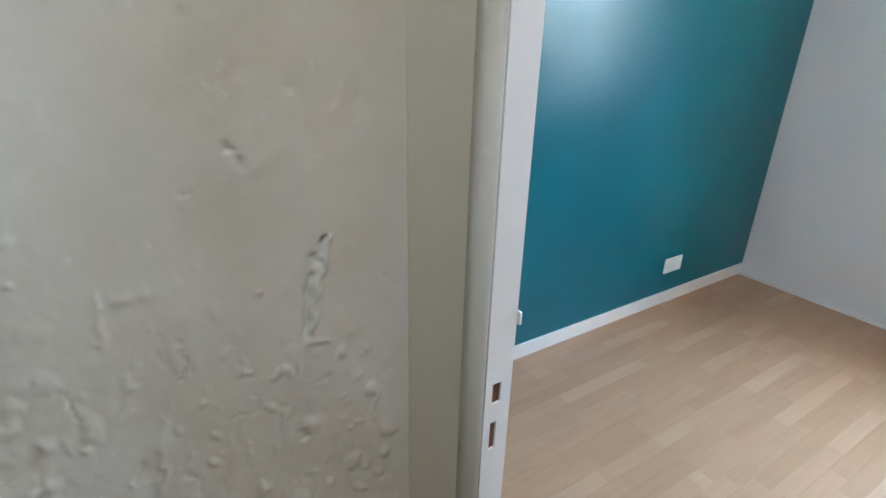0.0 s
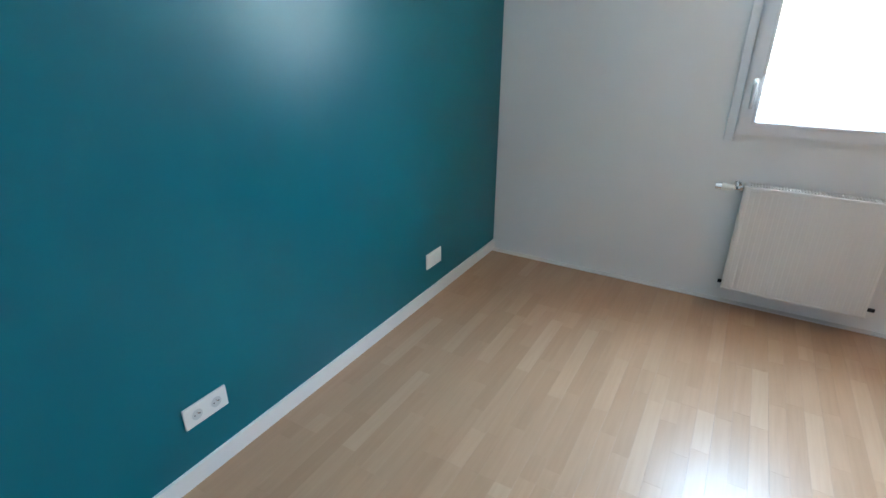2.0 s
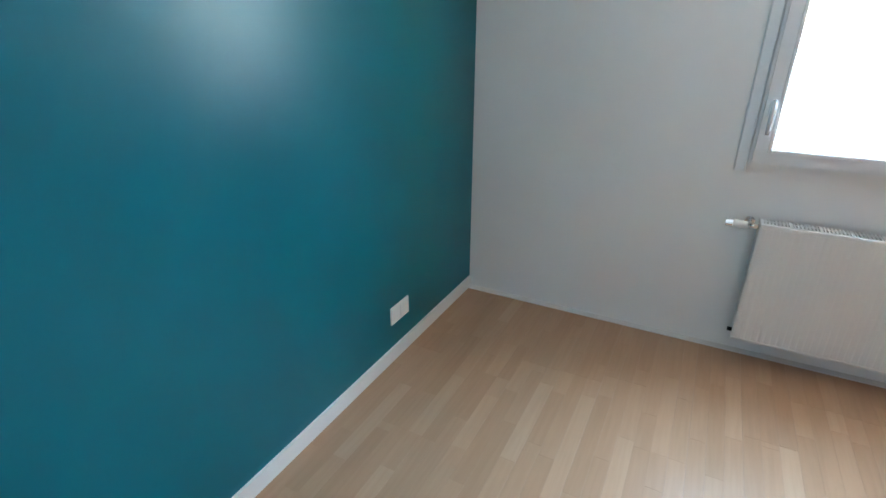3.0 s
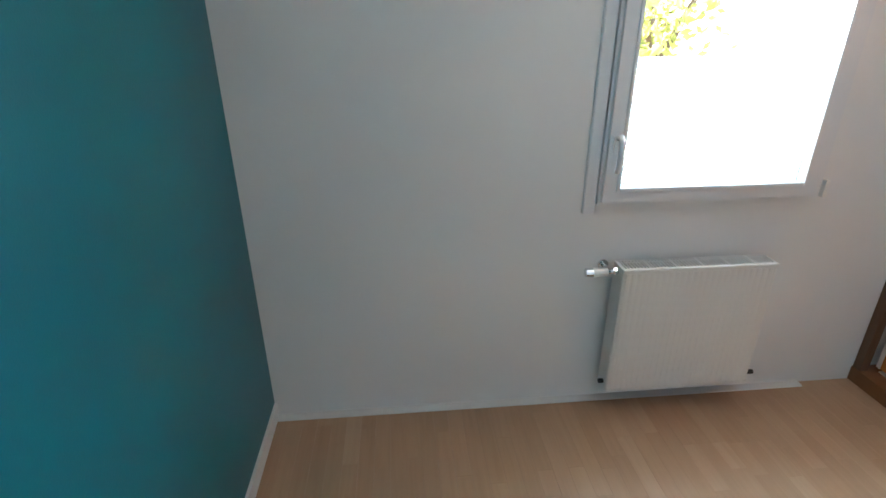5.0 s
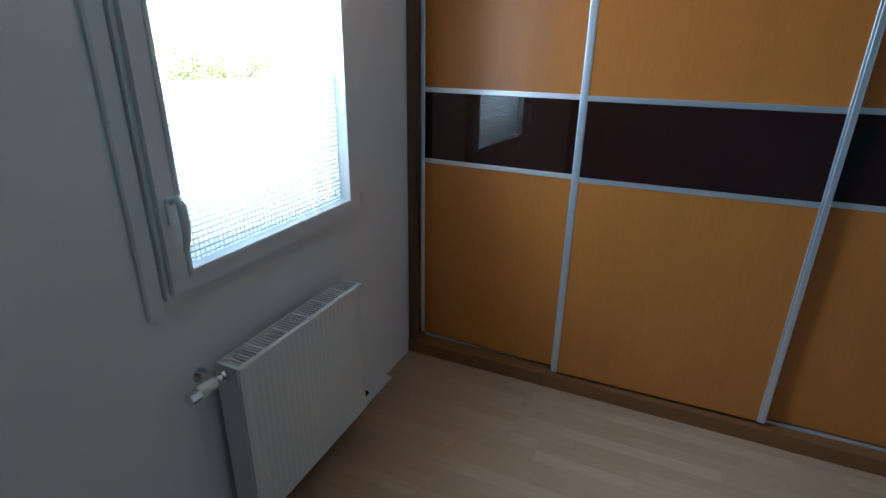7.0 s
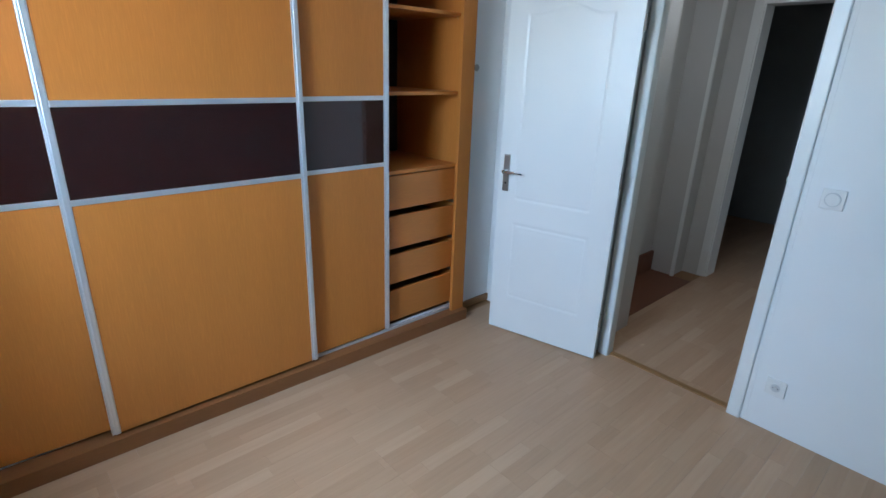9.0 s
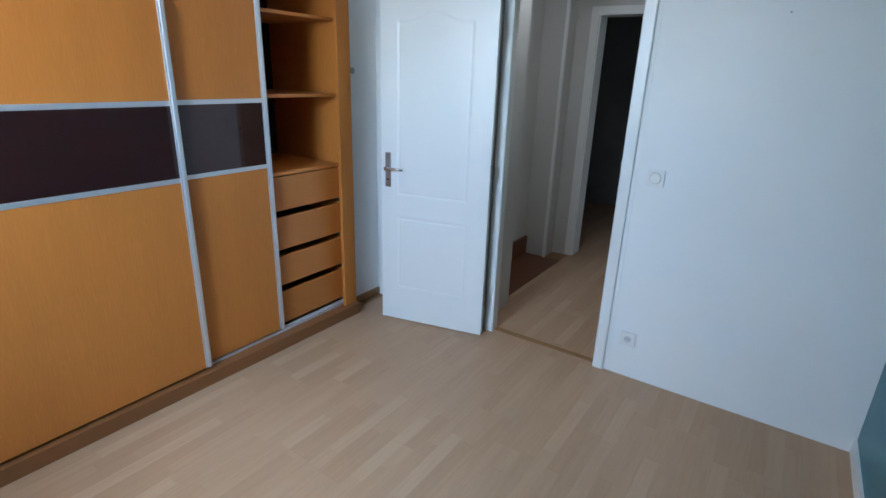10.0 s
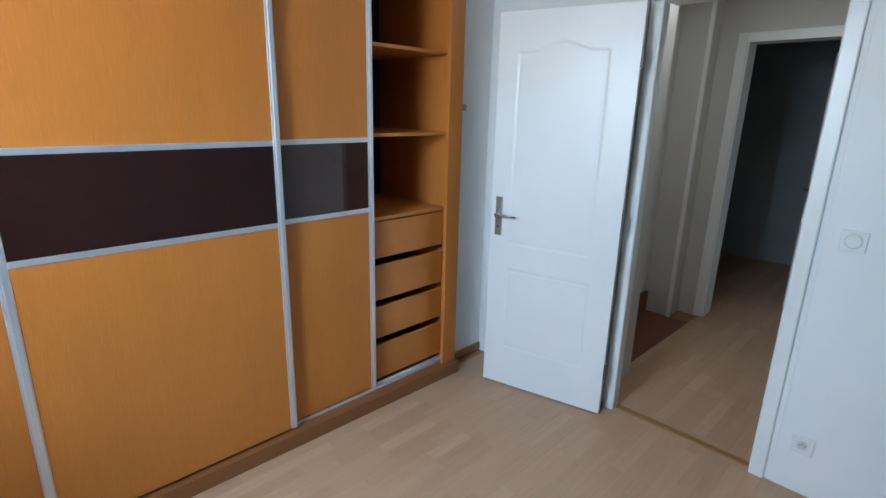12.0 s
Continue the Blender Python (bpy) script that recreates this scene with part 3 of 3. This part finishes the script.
tagged(film, kind="stuff")
hb = part("window_handle", B(1.394, 1.420, FY - 0.028, FY - 0.0175, 1.165, 1.235, 0.004), PVC, sash, "white curved window handle")
part("grip", sweep(bmesh.new(), [(1.407, FY - 0.026, 1.225), (1.407, FY - 0.052, 1.236), (1.407, FY - 0.064, 1.215), (1.407, FY - 0.066, 1.17), (1.407, FY - 0.060, 1.13), (1.407, FY - 0.050, 1.10)], [0.009, 0.010, 0.011, 0.011, 0.010, 0.008]), PVC, hb, smooth=True)
for z in (1.0, 2.08):
    part("hinge_cover", B(2.297, 2.314, FY - 0.018, FY + 0.012, z - 0.035, z + 0.035, 0.004), PLASTIC_WHITE, win)
part("guide_strip", prism(bmesh.new(), [(1.314, YN), (1.314, YN - 0.010), (1.320, YN - 0.014), (1.358, YN - 0.014), (1.364, YN - 0.010), (1.364, YN)], 0.922, 2.26), PVC, win, "white cable trunking beside the window")
part("sill", B(WX0 - 0.03, WX1 + 0.03, YN + 0.06, YN + 0.345, WZ0 - 0.03, WZ0 + 0.004, 0.004), RENDER_CREAM, win, "cream outer sill")
part("outer_guide", B(2.245, 2.275, YN + 0.16, YN + 0.19, WZ0, WZ1), PVC, win, "white shutter guide rail")
part("outer_guide", B(1.385, 1.415, YN + 0.16, YN + 0.19, WZ0, WZ1), PVC, win, "white shutter guide rail")

# ---- radiator ----
rad = thing("radiator", "white enamelled panel radiator hung under the window", "radiator", pose(1.466, YN, 0))
RW, RY0, RY1, RZ0, RZ1 = 0.655, -0.130, -0.035, 0.122, 0.718
bm = bmesh.new()
prof = []
n = 24
for i in range(n):
    x = 0.012 + (RW - 0.024) * i / n
    w = (RW - 0.024) / n
    prof += [(x + 0.10 * w, RY0), (x + 0.55 * w, RY0), (x + 0.68 * w, RY0 + 0.0017), (x + 0.97 * w, RY0 + 0.0017)]
poly = [(0.002, RY0 + 0.006)] + prof + [(RW - 0.002, RY0 + 0.006), (RW - 0.002, RY0 + 0.016), (0.002, RY0 + 0.016)]
prism(bm, poly, RZ0 + 0.014, RZ1 - 0.018)
part("front_panel", bm, RADIATOR_WHITE, rad)
part("top_edge", B(0.0, RW, RY0, RY0 + 0.014, RZ1 - 0.018, RZ1 + 0.001, 0.004), RADIATOR_WHITE, rad)
part("bottom_edge", B(0.0, RW, RY0, RY0 + 0.014, RZ0, RZ0 + 0.014, 0.004), RADIATOR_WHITE, rad)
part("back_panel", B(0.004, RW - 0.004, RY1 - 0.012, RY1, RZ0 + 0.006, RZ1 - 0.008, 0.003), RADIATOR_WHITE, rad)
for x in (0.0, RW - 0.006):
    part("side_cover", B(x, x + 0.006, RY0 + 0.014, RY1 + 0.004, RZ0 + 0.004, RZ1, 0.002), RADIATOR_WHITE, rad)
grille = part("grille", pierced([0.006, RW - 0.006], [RY0 + 0.014, RY0 + 0.018, RY1 - 0.004, RY1], [(0.006, RW - 0.006, RY0 + 0.018, RY1 - 0.004)], RZ1 - 0.004, RZ1, 2), RADIATOR_WHITE, rad)
k = 46
for i in range(k + 1):
    x = 0.008 + (RW - 0.016) * i / k
    wdt = 0.012 if i % 8 == 0 else 0.0045
    part("grille_bar", B(x - wdt / 2, x + wdt / 2, RY0 + 0.018, RY1 - 0.004, RZ1 - 0.003, RZ1 - 0.0005), RADIATOR_WHITE, grille)
fins = bmesh.new()
for i in range(34):
    x = 0.014 + (RW - 0.028) * i / 33
    box(fins, x, x + 0.001, RY0 + 0.02, RY1 - 0.014, RZ0 + 0.03, RZ1 - 0.05)
part("convector_fins", fins, RADIATOR_WHITE, rad)
for x in (0.12, RW - 0.12):
    part("wall_bracket", B(x - 0.015, x + 0.015, RY1, 0.0, 0.2, 0.68), RADIATOR_WHITE, rad)
for x, y, z, s in ((RW - 0.002, -0.112, 0.170, 1.4), (0.002, -0.085, 0.150, -1)):
    part("end_plug", T((x, y, z), (x + s * 0.022, y, z), 0.011, seg=6), BLACK, rad, "dark end plug")
valve = part("valve", T((0.002, -0.075, 0.690), (-0.045, -0.075, 0.690), 0.011), CHROME, rad, "chrome radiator valve", True)
part("union_nut", T((-0.004, -0.075, 0.690), (-0.020, -0.075, 0.690), 0.016, seg=6), CHROME, valve)
part("thermostat_sleeve", T((-0.045, -0.075, 0.690), (-0.105, -0.075, 0.690), 0.016, 0.019), PLASTIC_WHITE, valve, "white thermostat sleeve")
part("thermostat_cap", T((-0.105, -0.075, 0.690), (-0.135, -0.075, 0.690), 0.020, 0.018, 12), CHROME, valve, "chrome thermostat cap")
part("feed_pipe", sweep(bmesh.new(), [(-0.035, -0.075, 0.690), (-0.035, -0.03, 0.690), (-0.035, -0.001, 0.690)], 0.009), CHROME, valve)
part("wall_rosette", T((-0.035, -0.008, 0.690), (-0.035, -0.0005, 0.690), 0.022), CHROME, valve)

# ---- wardrobe ----
ward = thing("wardrobe", "orange alder wardrobe with sliding doors, one bay open", "wardrobe", pose(XW, 0, 0))
# local: x from the front door's face inwards
Y0, Y1, HT, ZB = 0.345, YN, 2.36, 0.085
part("plinth", prism(bmesh.new(), [(-0.038, Y0 - 0.012), (0.69, Y0), (0.69, Y1), (-0.007, Y1)], 0, 0.072), PLINTH_WOOD, ward, "brown wooden plinth")
part("bottom_track", B(0.036, 0.092, 0.374, 2.20, 0.0725, 0.079), ALU, ward, "aluminium floor track")
part("bottom_track", B(0.078, 0.112, 2.202, 3.085, 0.0725, 0.079), ALU, ward, "aluminium floor track")
for x in (0.038, 0.070):
    part("track_rib", B(x, x + 0.003, 0.374, 2.16, 0.0795, 0.086), ALU, ward)
part("stile", B(-0.004, 0.018, Y0 - 0.01, 0.438, 0.0725, HT, 0.003), VENEER, ward, "orange veneered end post")
part("stile", B(-0.004, 0.038, 3.100, Y1 - 0.002, 0.0725, HT, 0.003), SHADED_ALDER, ward, "veneered end post against the wall, its shade in the brown colour")
part("fascia", B(-0.004, 0.10, Y0, Y1 - 0.002, HT, HC - 0.002, 0.003), VENEER_Y, ward)
part("side_panel", B(0.0185, 0.69, 0.352, 0.372, 0.0725, HT), VENEER, ward)
part("side_panel", B(0.118, 0.69, 3.09, 3.108, 0.0725, HT), VENEER, ward)
part("divider", B(0.10, 0.69, 0.90, 0.918, 0.0725, HT), VENEER, ward)
part("divider", B(0.10, 0.69, 1.98, 1.998, 0.0725, HT), VENEER, ward)
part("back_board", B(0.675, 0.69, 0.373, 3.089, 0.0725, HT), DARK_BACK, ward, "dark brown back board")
part("inner_top", B(0.10, 0.674, 0.373, 3.089, HT - 0.02, HT), VENEER_Y, ward)
for z in (1.86, 1.442):
    part("shelf", B(0.085, 0.67, 0.373, 0.899, z - 0.018, z, 0.002), VENEER_Y, ward)
part("drawer_top", B(0.080, 0.67, 0.373, 0.899, 1.002, 1.022, 0.002), VENEER_Y, ward)
for za, zb in ((0.800, 0.994), (0.566, 0.760), (0.345, 0.526), (0.098, 0.300)):
    dr = part("drawer", B(0.085, 0.103, 0.377, 0.894, za, zb, 0.002), VENEER_Y, ward)
    for ya, yb in ((0.3735, 0.3765), (0.8945, 0.8985)):
        part("slide", B(0.088, 0.50, ya, yb, za - 0.026, za - 0.006), STEEL, dr, "steel drawer slide")
    part("drawer_box", B(0.104, 0.54, 0.388, 0.885, za + 0.012, zb - 0.06), SHADED_ALDER, dr)
for y in (0.385, 0.86):
    part("shelf_pin", T((0.10, y, 1.853 - 0.022), (0.10, y, 1.842 - 0.01), 0.004, seg=8), STEEL, ward)


def sliding_door(y0, y1, x, askew=0.0):
    """One door: aluminium grip posts and rails round two veneer panels and a dark glass band; askew: set back at its far end."""
    z0, z1 = 0.088, HT - 0.006
    pw = 0.032
    pe = 0.018 if y1 > 3.0 else pw

    def set_back(bm):
        for v in bm.verts:
            v.co.x += askew * (v.co.y - y0)
        return bm
    d = part("sliding_door", set_back(B(x + 0.016, x + 0.020, y0 + 0.01, y1 - 0.01, z0 - 0.006, z1 - 0.01)), DARK_BACK, ward, "sliding door of orange veneer with a dark glass band")
    for a, b in ((y0, y0 + pw), (y1 - pe, y1)):
        profile = [(x + 0.03, a), (x + 0.005, a), (x, a + 0.006), (x, b - 0.012), (x + 0.006, b - 0.010), (x + 0.006, b - 0.004), (x + 0.002, b), (x + 0.03, b)]
        part("grip_post", set_back(prism(bmesh.new(), profile, z0, z1)), ALU, d, "aluminium grip post")
    for za, zb in ((1.064, 1.086), (1.404, 1.426), (z1 - 0.03, z1)):
        part("rail", set_back(B(x + 0.004, x + 0.027, y0 + pw, y1 - pe, za, zb, 0.0015)), ALU, d, "aluminium cross rail")
    for name, za, zb, m, label in (("veneer_panel", z0, 1.064, VENEER, "orange alder veneer panel"), ("glass_panel", 1.086, 1.404, GLASS_DARK, "glossy dark brown glass band"),
                                   ("veneer_panel", 1.426, z1 - 0.03, VENEER, "orange alder veneer panel")):
        part(name, set_back(B(x + 0.008, x + 0.015, y0 + pw, y1 - pe, za, zb)), m, d, label)


sliding_door(1.400, 2.345, 0.0)
sliding_door(0.900, 1.845, XR - XW)
sliding_door(2.165, 3.108, XR - XW - 0.004, 0.046)


# ---- wall plates and small fittings ----
def plate(name, label, category, m, w, h, t=0.009):
    """A wall plate; local x along the wall, z up, y out of the wall."""
    th = thing(name, label, category, m)
    p = part("plate", B(-w / 2, w / 2, 0, t, -h / 2, h / 2, 0.003), PLASTIC_WHITE, th)
    return th, p


def socket_well(th, x, t=0.009):
    bm = bmesh.new()
    tube(bm, (x, t - 0.001, 0), (x, t + 0.0015, 0), 0.0225, seg=28)
    well = part("socket_well", bm, PLASTIC_WHITE, th)
    part("socket_face", T((x, t + 0.0012, 0), (x, t + 0.002, 0), 0.0195, seg=28), PLASTIC_GREY, well, "grey recessed socket face")
    for dx in (-0.0095, 0.0095):
        part("pin_hole", T((x + dx, t + 0.0015, 0), (x + dx, t + 0.0026, 0), 0.0025, seg=10), BLACK, well)
    part("earth_pin", T((x, t + 0.0015, 0.009), (x, t + 0.010, 0.009), 0.0024, seg=10), CHROME, well)


# on the teal wall: x along -y of the world
blank, _ = plate("blank_plate", "white double wall plate on the teal wall", "wall plate", pose(0, 2.311, 0.246, 0, 0, -90), 0.157, 0.092)
part("cover", B(-0.070, -0.002, 0.009, 0.0105, -0.034, 0.034, 0.002), PLASTIC_WHITE, blank)
part("cover", B(0.002, 0.070, 0.009, 0.0105, -0.034, 0.034, 0.002), PLASTIC_WHITE, blank)
dbl, _ = plate("double_socket", "white double power socket on the teal wall", "socket", pose(0, 0.812, 0.268, 0, 0, -90), 0.165, 0.082)
socket_well(dbl, -0.037)
socket_well(dbl, 0.037)
sgl, _ = plate("power_socket", "white single power socket near the floor", "socket", pose(1.043, 0, 0.230, 0, 0, 0), 0.082, 0.082)
socket_well(sgl, 0.0)
swt, _ = plate("light_switch", "white light switch with a round rocker", "switch", pose(1.040, 0, 1.122, 0, 0, 0), 0.082, 0.082)
part("bezel", T((0, 0.0085, 0), (0, 0.0105, 0), 0.029, 0.028, 32), RING_GREY, swt, "grey ring round the rocker")
part("rocker", T((0, 0.0085, 0), (0, 0.0135, 0), 0.0265, 0.024, 32), PLASTIC_WHITE, swt)

nail = thing("wall_nail", "small dark nail in the white painted wall", "nail", pose(0.633, 0, 1.851))
part("shank", T((0, -0.004, 0), (0, 0.012, 0.001), 0.0016, seg=8), STEEL, nail)
part("nail_head", T((0, 0.011, 0.001), (0, 0.013, 0.001), 0.0042, seg=12), STEEL, nail)
stop = thing("wall_hook", "small round knob on the wall by the wardrobe", "hook", pose(2.87, 0.262, 1.575, 0, 0, 90))
part("base", T((0, 0.0, 0), (0, 0.012, 0), 0.020, seg=20), STEEL, stop)
part("knob", sweep(bmesh.new(), [(0, 0.010, 0), (0, 0.03, 0), (0, 0.042, 0), (0, 0.05, 0)], [0.008, 0.010, 0.020, 0.014], 16), STEEL, stop, smooth=True)


# ---- outside ----
setting("wall_lower_storey", B(-0.15, 3.63, -4.2, YN + 0.30, -2.9, -0.252), RENDER_CREAM, "cream rendered storey below the room", "wall")
setting("ground", B(-400, 400, -400, 800, -3.2, -2.9), GRAVEL, "pale sunlit gravel yard", "ground")


def leaf_tree(name, label, x, y, z0, height, spread, count, seed):
    rng = random.Random(seed)
    t = thing(name, label, "tree", pose(x, y, z0), "garden trees")
    bm = bmesh.new()
    sweep(bm, [(0, 0, 0), (0.05, 0.02, height * 0.3), (-0.03, 0.05, height * 0.6), (0.02, 0, height * 0.9)], [0.16, 0.12, 0.08, 0.03], 9)
    tips = []
    for i in range(16):
        a, h0 = rng.uniform(0, 6.28), rng.uniform(0.3, 0.8) * height
        r = spread * rng.uniform(0.5, 1.0)
        tip = (r * math.cos(a), r * math.sin(a), h0 + rng.uniform(0.1, 0.3) * height)
        sweep(bm, [(0, 0, h0), (tip[0] * 0.5, tip[1] * 0.5, h0 + 0.4 * (tip[2] - h0)), tip], [0.05, 0.03, 0.01], 6)
        tips.append(tip)
    part("trunk", bm, BARK, t, smooth=True)
    verts, faces = [], []
    for i in range(count):
        cx, cy, cz = rng.choice(tips)
        s = spread * 0.30
        c = Vector((cx + rng.gauss(0, s), cy + rng.gauss(0, s), cz + rng.gauss(0, s * 0.8)))
        q = Euler((rng.uniform(0, 6.28), rng.uniform(0, 6.28), rng.uniform(0, 6.28))).to_matrix()
        n = rng.uniform(0.05, 0.10)
        k = len(verts)
        verts += [tuple(c + q @ Vector(p)) for p in ((0, -n, 0), (n * 0.5, 0, 0.01), (0, n, 0), (-n * 0.5, 0, 0.01))]
        faces.append((k, k + 1, k + 2, k + 3))
    me = bpy.data.meshes.new("crown")
    me.from_pydata(verts, [], faces)
    me.materials.append(LEAF)
    cr = new("crown", me)
    cr.parent = t
    tagged(cr, "loose crown of green leaves")


leaf_tree("garden_tree", "slim leafy green garden tree outside the window", 3.95, 8.2, -2.9, 7.5, 0.75, 2300, 3)
leaf_tree("garden_tree", "low leafy green garden tree far outside the window", 15.2, 18.0, -2.9, 3.75, 1.3, 1500, 8)
leaf_tree("garden_tree", "low leafy green garden tree far outside the window", 18.6, 19.5, -2.9, 3.8, 1.2, 1300, 11)


# ---- laminate boards ----
def laminate(parent, x0, x1, y0, y1, seed, top=0.0):
    rng = random.Random(seed)
    W, LEN = 0.192, 1.286
    rows = int(math.ceil((x1 - x0) / W - 1e-6))
    for r in range(rows):
        a, b = x0 + r * W, min(x1, x0 + (r + 1) * W)
        y = y0 - rng.uniform(0, LEN)
        while y < y1:
            ya, yb = max(y, y0), min(y + LEN, y1)
            if yb - ya > 0.01:
                bm = bmesh.new()
                for s in range(3):
                    sa, sb = a + s * W / 3, min(b, a + (s + 1) * W / 3)
                    if sb - sa < 0.004:
                        continue
                    v = ya - (rng.uniform(0.05, 0.4) if ya == y else rng.uniform(0, 0.4))
                    while v < yb:
                        n = rng.uniform(0.32, 0.72)
                        va, vb = max(v, ya), min(v + n, yb)
                        v += n
                        if vb - va < 0.003:
                            continue
                        g = 0.0002
                        ea, eb = (0.0003 if s == 0 else g), (0.0003 if s == 2 else g)
                        p = [(sa + ea, va + g), (sb - eb, va + g), (sb - eb, vb - g), (sa + ea, vb - g)]
                        hi = [bm.verts.new((q[0], q[1], top)) for q in p]
                        lo = [bm.verts.new((q[0], q[1], top - 0.007)) for q in p]
                        bm.faces.new(hi)
                        for i in range(4):
                            bm.faces.new((lo[i], lo[(i + 1) % 4], hi[(i + 1) % 4], hi[i]))
                part("board", bm, LAMINATE, parent)
            y += LEN


floor_ob = bpy.data.objects["floor"]
laminate(floor_ob, 0.0, 2.80, 0.0, YN - 0.002, 1)
laminate(floor_ob, DX0, DX1, -0.04, 0.0, 2)
laminate(floor_ob, 1.12, 2.06, -1.92, -0.045, 3)
laminate(floor_ob, 0.70, 2.85, -4.05, -1.92, 4)
